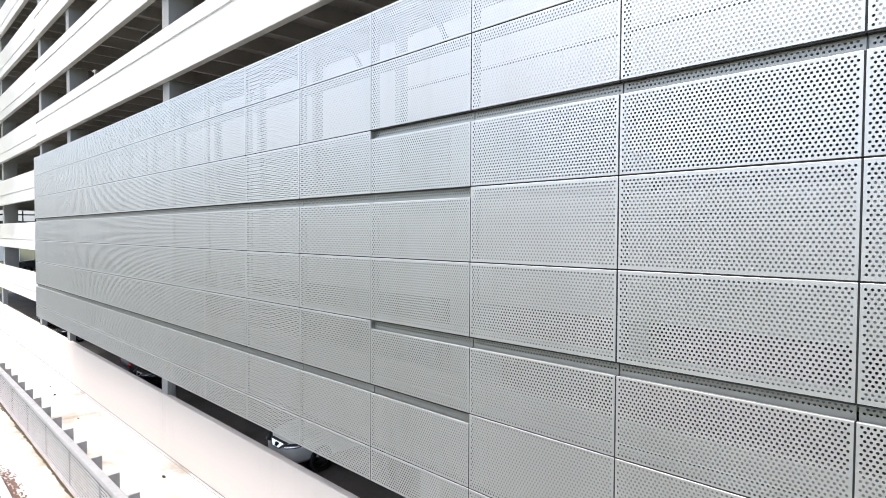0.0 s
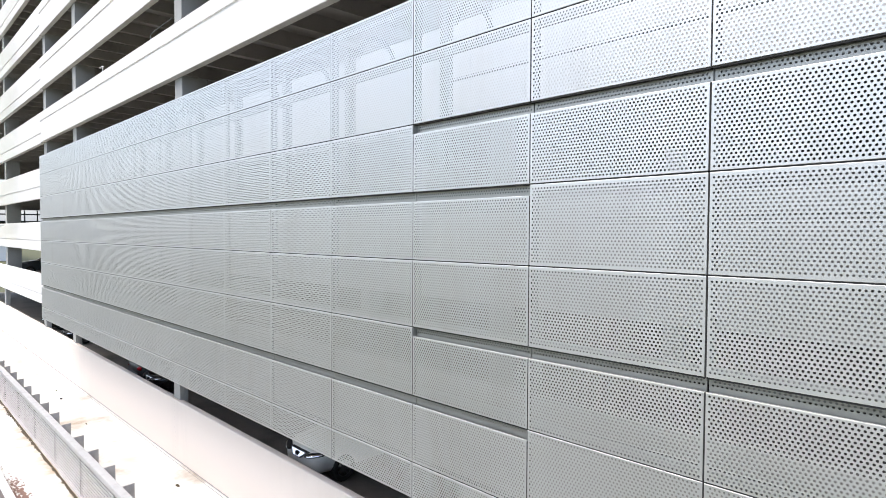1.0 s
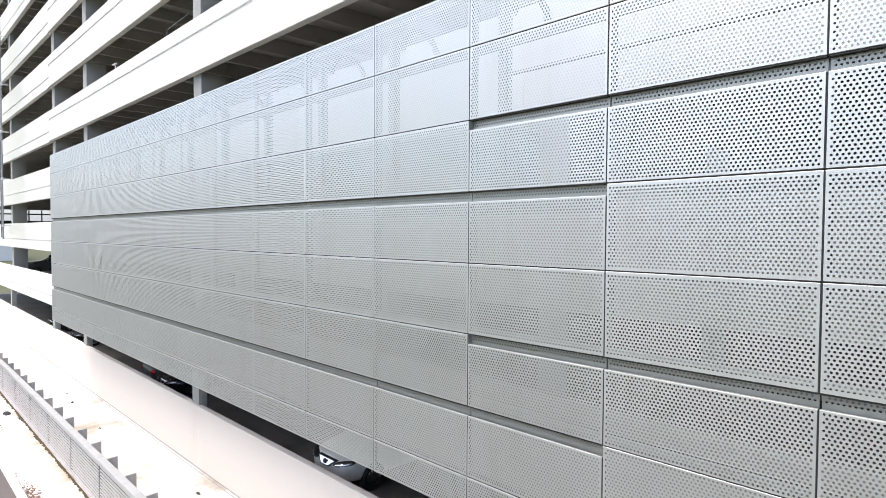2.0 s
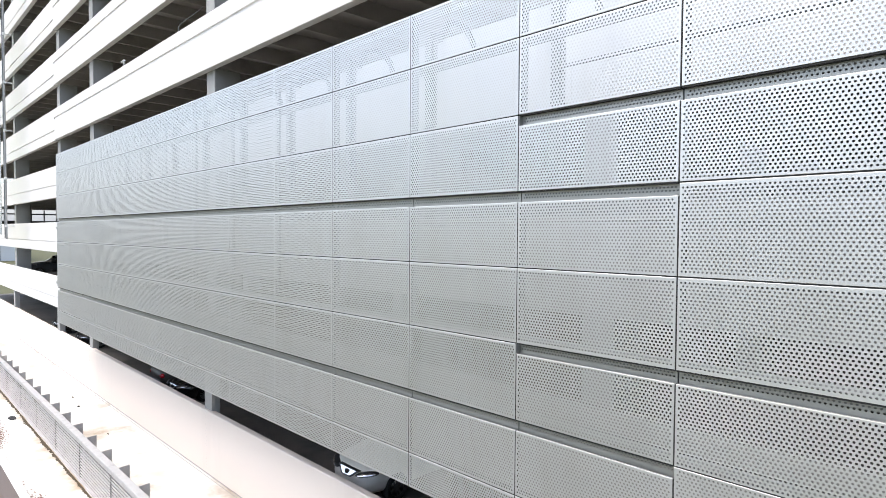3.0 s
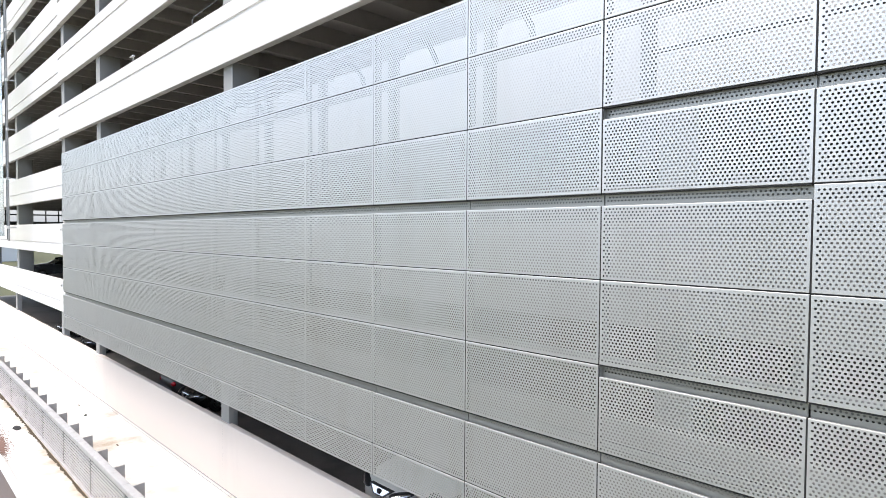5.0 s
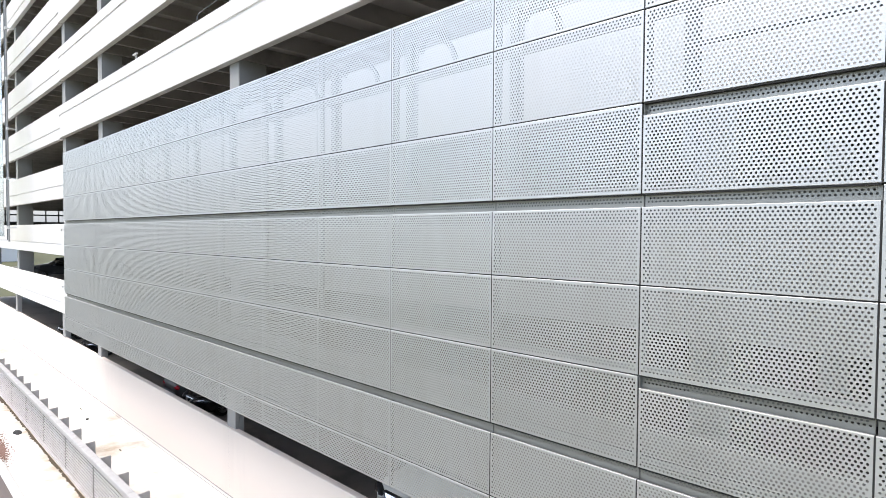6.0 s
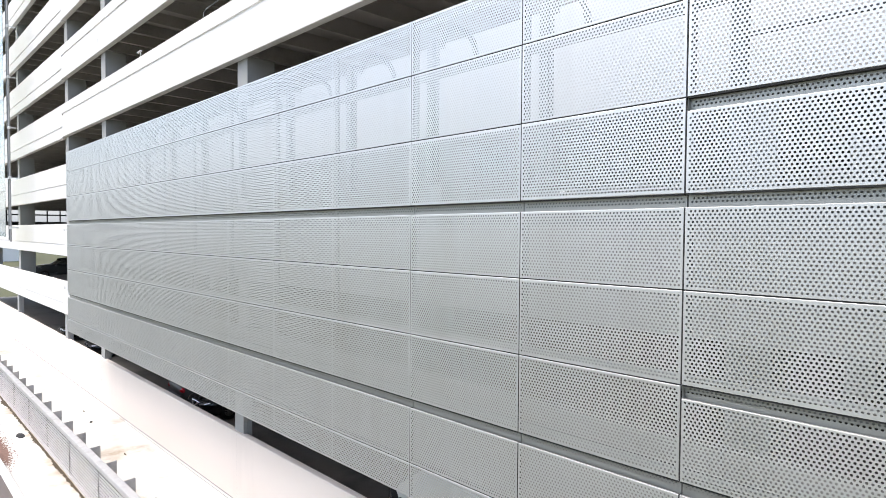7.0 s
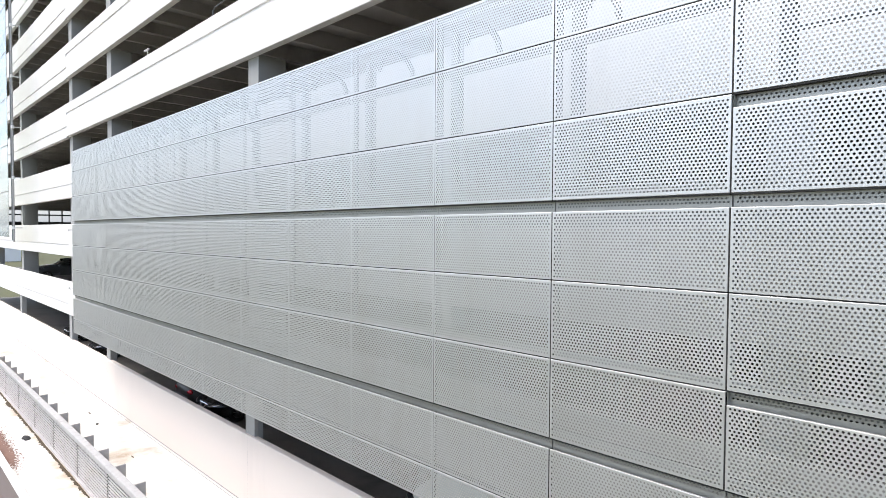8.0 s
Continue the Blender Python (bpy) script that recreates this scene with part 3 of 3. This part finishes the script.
# ---- cars on the parking decks ----
def wheel(parent, at, side):
    bm = bmesh.new()
    prof = [(0.20, 0.10), (0.29, 0.11), (0.325, 0.08), (0.33, 0.0), (0.325, -0.08), (0.29, -0.11), (0.20, -0.10)]
    n = 24
    rings = [[bm.verts.new((w, r * math.cos(2 * math.pi * k / n), r * math.sin(2 * math.pi * k / n))) for r, w in prof] for k in range(n)]
    for k in range(n):
        for j in range(len(prof) - 1):
            bm.faces.new((rings[k][j], rings[k][j + 1], rings[(k + 1) % n][j + 1], rings[(k + 1) % n][j]))
    bmesh.ops.recalc_face_normals(bm, faces=bm.faces[:])
    tyre = part("tyre", bm, RUBBER, parent)
    tyre.location = at
    bm = bmesh.new()
    bmesh.ops.create_cone(bm, cap_ends=True, segments=24, radius1=0.07, radius2=0.05, depth=0.05, matrix=Matrix.Translation((side * 0.07, 0, 0)) @ Matrix.Rotation(math.pi / 2, 4, 'Y'))
    for k in range(10):
        a = 2 * math.pi * k / 10
        m = Matrix.Rotation(a, 4, 'X') @ Matrix.Translation((side * 0.075, 0, 0.12)) @ Matrix.Diagonal((0.03, 0.035, 0.18, 1))
        bmesh.ops.create_cube(bm, size=1, matrix=m)
    ringo = [[bm.verts.new((side * w, r * math.cos(2 * math.pi * k / n), r * math.sin(2 * math.pi * k / n))) for r, w in ((0.19, 0.09), (0.215, 0.10), (0.215, -0.08), (0.19, -0.08))] for k in range(n)]
    for k in range(n):
        for j in range(4):
            bm.faces.new((ringo[k][j], ringo[k][(j + 1) % 4], ringo[(k + 1) % n][(j + 1) % 4], ringo[(k + 1) % n][j]))
    bmesh.ops.recalc_face_normals(bm, faces=bm.faces[:])
    part("rim", bm, ALLOY, tyre)


def loft(sections):
    """sections: (y, half width at sill, half width at belt, z bottom, z belt, z top); a rounded skin through them."""
    bm = bmesh.new()
    rings = []
    for y, w0, w1, zb, zm, zt in sections:
        pts = [(w0 * 0.55, zb), (w0 * 0.93, zb + 0.03), (w0, zb + 0.14), (w1 * 1.01, (zb + zm) / 2 + 0.05), (w1, zm - 0.04), (w1 * 0.93, zm + 0.6 * (zt - zm)), (w1 * 0.72, zt - 0.006), (w1 * 0.36, zt), (0, zt + 0.004)]
        full = pts + [(-x, z) for x, z in pts[-2::-1]]
        rings.append([bm.verts.new((x, y, z)) for x, z in full])
    for a, b in zip(rings, rings[1:]):
        for k in range(len(a) - 1):
            bm.faces.new((a[k], a[k + 1], b[k + 1], b[k]))
        bm.faces.new((a[-1], a[0], b[0], b[-1]))
    bm.faces.new(rings[0][::-1])
    bm.faces.new(rings[-1])
    bmesh.ops.recalc_face_normals(bm, faces=bm.faces[:])
    for f in bm.faces:
        f.smooth = True
    return bm


def car(name, label, colour, at, turn, group="cars on the parking decks", lift=0.0):
    c = thing(name, label, "car", group)
    body = [(0.0, 0.46, 0.50, 0.30, 0.56, 0.63), (0.05, 0.68, 0.70, 0.23, 0.62, 0.70), (0.2, 0.83, 0.82, 0.20, 0.72, 0.81), (0.5, 0.90, 0.88, 0.20, 0.82, 0.92), (1.2, 0.92, 0.90, 0.20, 0.91, 1.04),
            (1.55, 0.92, 0.90, 0.20, 0.93, 1.06), (2.6, 0.92, 0.91, 0.20, 0.92, 0.99), (3.7, 0.92, 0.90, 0.20, 0.90, 0.99), (4.2, 0.90, 0.86, 0.22, 0.92, 1.04), (4.6, 0.84, 0.78, 0.28, 0.86, 0.98), (4.72, 0.74, 0.68, 0.36, 0.80, 0.90)]
    part("body", loft(body), colour, c)
    cabin = [(1.35, 0.74, 0.78, 0.88, 0.93, 0.95), (2.15, 0.76, 0.74, 0.90, 1.2, 1.40), (2.9, 0.76, 0.74, 0.90, 1.25, 1.45), (3.5, 0.75, 0.72, 0.92, 1.2, 1.38), (4.15, 0.68, 0.72, 0.95, 1.0, 1.03)]
    part("windows", loft(cabin), CARGLASS, c)
    roof = [(2.1, 0.5, 0.64, 1.34, 1.38, 1.42), (2.5, 0.55, 0.68, 1.38, 1.42, 1.465), (3.0, 0.55, 0.68, 1.38, 1.42, 1.465), (3.45, 0.5, 0.62, 1.33, 1.37, 1.41)]
    part("roof", loft(roof), colour, c)
    for sgn in (-1, 1):
        for y in (0.93, 3.72):
            wheel(c, (sgn * 0.82, y, 0.33), sgn)
        # head lamp: swept dark housing, bright reflector, two bulbs
        sweep = Matrix.Translation((sgn * 0.67, 0.13, 0.72)) @ Matrix.Rotation(sgn * 0.62, 4, 'Z') @ Matrix.Rotation(-sgn * 0.16, 4, 'Y')
        bm = bmesh.new()
        bmesh.ops.create_uvsphere(bm, u_segments=20, v_segments=10, radius=1.0, matrix=sweep @ Matrix.Diagonal((0.33, 0.13, 0.066, 1)))
        lamp = part("head_lamp", bm, PLASTIC, c, "swept head lamp with a chrome reflector")
        bm = bmesh.new()
        bmesh.ops.create_uvsphere(bm, u_segments=20, v_segments=10, radius=1.0, matrix=sweep @ Matrix.Translation((0, -0.012, 0.004)) @ Matrix.Diagonal((0.30, 0.132, 0.054, 1)))
        part("reflector", bm, CHROME, lamp)
        for dx in (-0.1, 0.08):
            bm = bmesh.new()
            bmesh.ops.create_uvsphere(bm, u_segments=12, v_segments=8, radius=0.034, matrix=sweep @ Matrix.Translation((dx, -0.10, 0.0)))
            part("bulb", bm, PLASTIC, lamp)
        bm = bmesh.new()
        bmesh.ops.create_uvsphere(bm, u_segments=12, v_segments=8, radius=1.0, matrix=Matrix.Translation((sgn * 0.62, 4.64, 0.78)) @ Matrix.Diagonal((0.22, 0.09, 0.11, 1)))
        part("tail_lamp", bm, TAIL, c, "red tail lamp")
        bm = bmesh.new()
        bmesh.ops.create_uvsphere(bm, u_segments=12, v_segments=8, radius=1.0, matrix=Matrix.Translation((sgn * 0.98, 1.72, 0.98)) @ Matrix.Diagonal((0.11, 0.08, 0.075, 1)))
        part("mirror", bm, colour, c)
    # bright shield-shaped grille in a dark surround, with an emblem in its middle
    def shield(k, y0, y1):
        bm = bmesh.new()
        rim = [(-0.44 * k, 0.70 + 0.05 * k), (-0.2 * k, 0.66 - 0.085 * k), (0.2 * k, 0.66 - 0.085 * k), (0.44 * k, 0.70 + 0.05 * k)]
        front = [bm.verts.new((x, y0 + 0.13 * (z - 0.54) / 0.235, z)) for x, z in rim]
        rear = [bm.verts.new((x, y1, z)) for x, z in rim]
        bm.faces.new(front)
        bm.faces.new(rear[::-1])
        for i in range(4):
            bm.faces.new((front[i], rear[i], rear[(i + 1) % 4], front[(i + 1) % 4]))
        bmesh.ops.recalc_face_normals(bm, faces=bm.faces[:])
        return bm
    part("grille_frame", shield(1.0, -0.10, 0.2), PLASTIC, c)
    part("grille", shield(0.8, -0.108, 0.2), CHROME, c, "bright shield-shaped grille")
    part("emblem", boxes((-0.07, 0.07, -0.075, 0.05, 0.60, 0.72), bevel=0.02), PLASTIC, c)
    part("hood_line", boxes((-0.62, 0.62, 0.13, 0.14, 0.68, 0.752), bevel=0.004), PLASTIC, c)
    part("bumper_vent", boxes((-0.55, 0.55, 0.01, 0.1, 0.25, 0.35), bevel=0.02), PLASTIC, c)
    part("bumper", boxes((-0.7, 0.7, 4.66, 4.76, 0.4, 0.58), bevel=0.03), colour, c)
    for p in c.children:
        if p.name.startswith("tyre"):
            p.scale = [1 + 1.1 * lift] * 3
            p.location.z *= 1 + 1.1 * lift
        else:
            p.location.z += lift
    c.matrix_world = pose(*at, 0, 0, turn)
    return c


SILVER, BLACK, GREY = material("silver_car_paint", (0.80, 0.79, 0.745), 0.38, 0.15, 0.03, 1.0, 200.0, 0.0, coat=0.25), paint("black_car_paint", (0.015, 0.015, 0.018)), paint("grey_car_paint", (0.12, 0.13, 0.14))
# Dark matte brown, duller than the other car paints.
UMBER = material("dull_dark_car_paint", (0.05, 0.043, 0.04), 0.5, 0.2, 0.1, 1.0, 200.0, 0.0, coat=0.2)
car("crossover_car", "silver crossover car parked nose to the wall", SILVER, (-15.6, 8.7, FLOOR0), 0, lift=0.17)
car("sedan", "black sedan parked nose to the wall", BLACK, (-28.15, 8.75, FLOOR0), 0)
car("sedan", "dull dark brown sedan parked with its tail to the wall", UMBER, (-30.4, 8.75 + 4.75, FLOOR0), 180)
car("sedan", "black sedan parked beside a grey column", BLACK, (-43.35, 8.75, FLOOR0), 0)
car("sedan", "dark grey sedan on the second deck", GREY, (-61.5, 9.0, LEVELS[1] + drain(-61.5)), 0, lift=0.12)
car("sedan", "black sedan on the lowest deck", BLACK, (-50.2, 8.9, FLOOR0), 0)

for x, lev, colr, label in ((-72.5, 1, SILVER, "silver sedan in the rear parking row"), (-69.6, 1, GREY, "dark grey sedan in the rear parking row"), (-64.0, 1, BLACK, "black sedan in the rear parking row"),
                            (-61.0, 0, SILVER, "silver sedan in the rear row of the lowest deck"), (-58.0, 0, BLACK, "black sedan in the rear row of the lowest deck"), (-66.5, 0, GREY, "dark grey sedan in the rear row of the lowest deck")):
    car("sedan", label, colr, (x, 19.6, LEVELS[lev] + (drain(x) if lev else 0)), 0)
part("back_wall", boxes((-82, 8, 26.0, 26.2, FLOOR0, FLOOR0 + 1.1)), PRECAST, garage, "low wall on the far side of the lowest deck")

# ---- small things on the garage front ----
cam_box = thing("floodlight", "small white floodlight on a bracket above the spandrel", "lamp")
bm = bmesh.new()
tube(bm, (0, 0, 0), (0, 0, 0.27), 0.025, 8)
part("stem", bm, WHITE, cam_box)
part("head", boxes((-0.36, 0.1, -0.05, 0.05, 0.265, 0.325), bevel=0.02), WHITE, cam_box)
bm = bmesh.new()
tube(bm, (-0.05, 0.05, 0.24), (-0.75, 0.12, -0.05), 0.012, 6)
part("cable", bm, PLASTIC, cam_box)
cam_box.location = (-31.9, FRONT + 0.11, LEVELS[4] + 1.165 + drain(-31.9))
pipe = thing("conduit", "grey-green conduit bent down from the deck", "pipe")
bm = bent_tube([(0, 0, 0), (0, 0, 0.5), (0.08, 0.02, 0.58), (1.3, 0.4, 1.0)], 0.02, 8)
part("tube", bm, STEEL, pipe)
pipe.location = (-26.0, FRONT + 0.3, LEVELS[4] + 1.15)

# ---- loose things and dirt on the low roof ----
def patch(x0, x1, y0, y1, step, rule, height):
    """A ragged crust: small cells of a grid where rule(x, y) is above zero, heaped a little."""
    bm = bmesh.new()
    got = {}

    def vert(i, j):
        if (i, j) not in got:
            x, y = x0 + i * step, y0 + j * step
            n = noise.noise(Vector((x * 9, y * 9, 3)))
            got[i, j] = bm.verts.new((x + 0.3 * step * noise.noise(Vector((x * 31, y * 31, 0))), y + 0.3 * step * noise.noise(Vector((x * 31, y * 31, 9))), ROOF_Z + 0.003 + height * (0.5 + 0.5 * n)))
        return got[i, j]

    for i in range(int((x1 - x0) / step)):
        for j in range(int((y1 - y0) / step)):
            if rule(x0 + (i + 0.5) * step, y0 + (j + 0.5) * step) > 0:
                bm.faces.new((vert(i, j), vert(i + 1, j), vert(i + 1, j + 1), vert(i, j + 1)))
    return bm


def dirt_rule(x, y):
    w = 0.10 + 0.18 * max(0, noise.noise(Vector((x * 0.55, 0, 7)))) + 0.05 * noise.noise(Vector((x * 3.1, 0, 2))) + 0.05 * noise.noise(Vector((x * 9, y * 9, 5)))
    return w - (4.618 - y)


def leaf_rule(x, y):
    d = max(0, (x + 34.9) / 3.4) ** 4 + max(0, -(x + 34.9) / 3.2) ** 2 + ((y - 3.1) / 0.5) ** 2
    return 1.0 - d + 0.35 * noise.noise(Vector((x * 1.3, y * 4, 1))) + (0.35 + 0.9 * d) * noise.noise(Vector((x * 7, y * 16, 4))) + 0.9 * noise.noise(Vector((x * 13, y * 30, 6)))


def drift_rule(x, y):
    d = ((x + 23.2) / 2.6) ** 2 + ((y - 3.2) / 0.4) ** 2
    return 0.5 - d + 0.9 * noise.noise(Vector((x * 1.6, y * 6, 12))) + 1.6 * noise.noise(Vector((x * 8, y * 16, 14)))


def crumb_rule(x, y):
    return 0.02 + 0.09 * noise.noise(Vector((x * 0.9, 0, 5))) + 0.05 * noise.noise(Vector((x * 11, y * 11, 8))) - (y - 3.1)


tagged(part("roof_dirt", patch(-58, -9, 4.36, 4.62, 0.02, dirt_rule, 0.008), DIRT), "brown damp dirt along the foot of the louvred screen", "dirt", kind="stuff")
tagged(part("leaf_litter", patch(-40, -29, 3.1, 4.1, 0.017, leaf_rule, 0.02), LEAVES), "dry brown leaves drifted against the coping", "leaves", kind="stuff")
tagged(part("leaf_litter", patch(-27, -19, 3.1, 3.9, 0.025, drift_rule, 0.02), LEAVES), "thin drift of brown leaves beside the coping", "leaves", kind="stuff")
tagged(part("leaf_crumbs", patch(-50, -10, 3.1, 3.3, 0.025, crumb_rule, 0.01), LEAVES), "crumbs of leaves along the coping", "leaves", kind="stuff")


def lump(name, label, category, mat, at, size, seed):
    bm = bmesh.new()
    bmesh.ops.create_icosphere(bm, subdivisions=3, radius=1.0)
    for v in bm.verts:
        k = 1 + 0.35 * noise.noise(v.co * 1.7 + Vector((seed, 0, 0)))
        v.co = Vector((v.co.x * size[0] * k, v.co.y * size[1] * k, max(0, v.co.z) * size[2] * k + 0.002))
    ob = part(name, bm, mat)
    ob.location = at
    tagged(ob, label, category)
    return ob


lump("rag", "dark crumpled rag lying on the white roof", "rag", RUBBER, (-34.95, 4.2, ROOF_Z), (0.34, 0.14, 0.06), 1)
lump("roof_drain", "small black drain cap on the white roof", "drain", RUBBER, (-34.9, 6.8, ROOF_Z), (0.08, 0.06, 0.05), 2)
lump("twig", "thin brown twig on the white roof", "twig", DIRT, (-29.8, 6.7, ROOF_Z), (0.16, 0.02, 0.03), 3)
lump("twig", "brown twig near the wall foot", "twig", DIRT, (-20.7, 7.2, ROOF_Z), (0.12, 0.05, 0.04), 4)
lump("twig", "short brown twig on the stained roof", "twig", DIRT, (-36.9, 7.0, ROOF_Z), (0.16, 0.03, 0.02), 5)
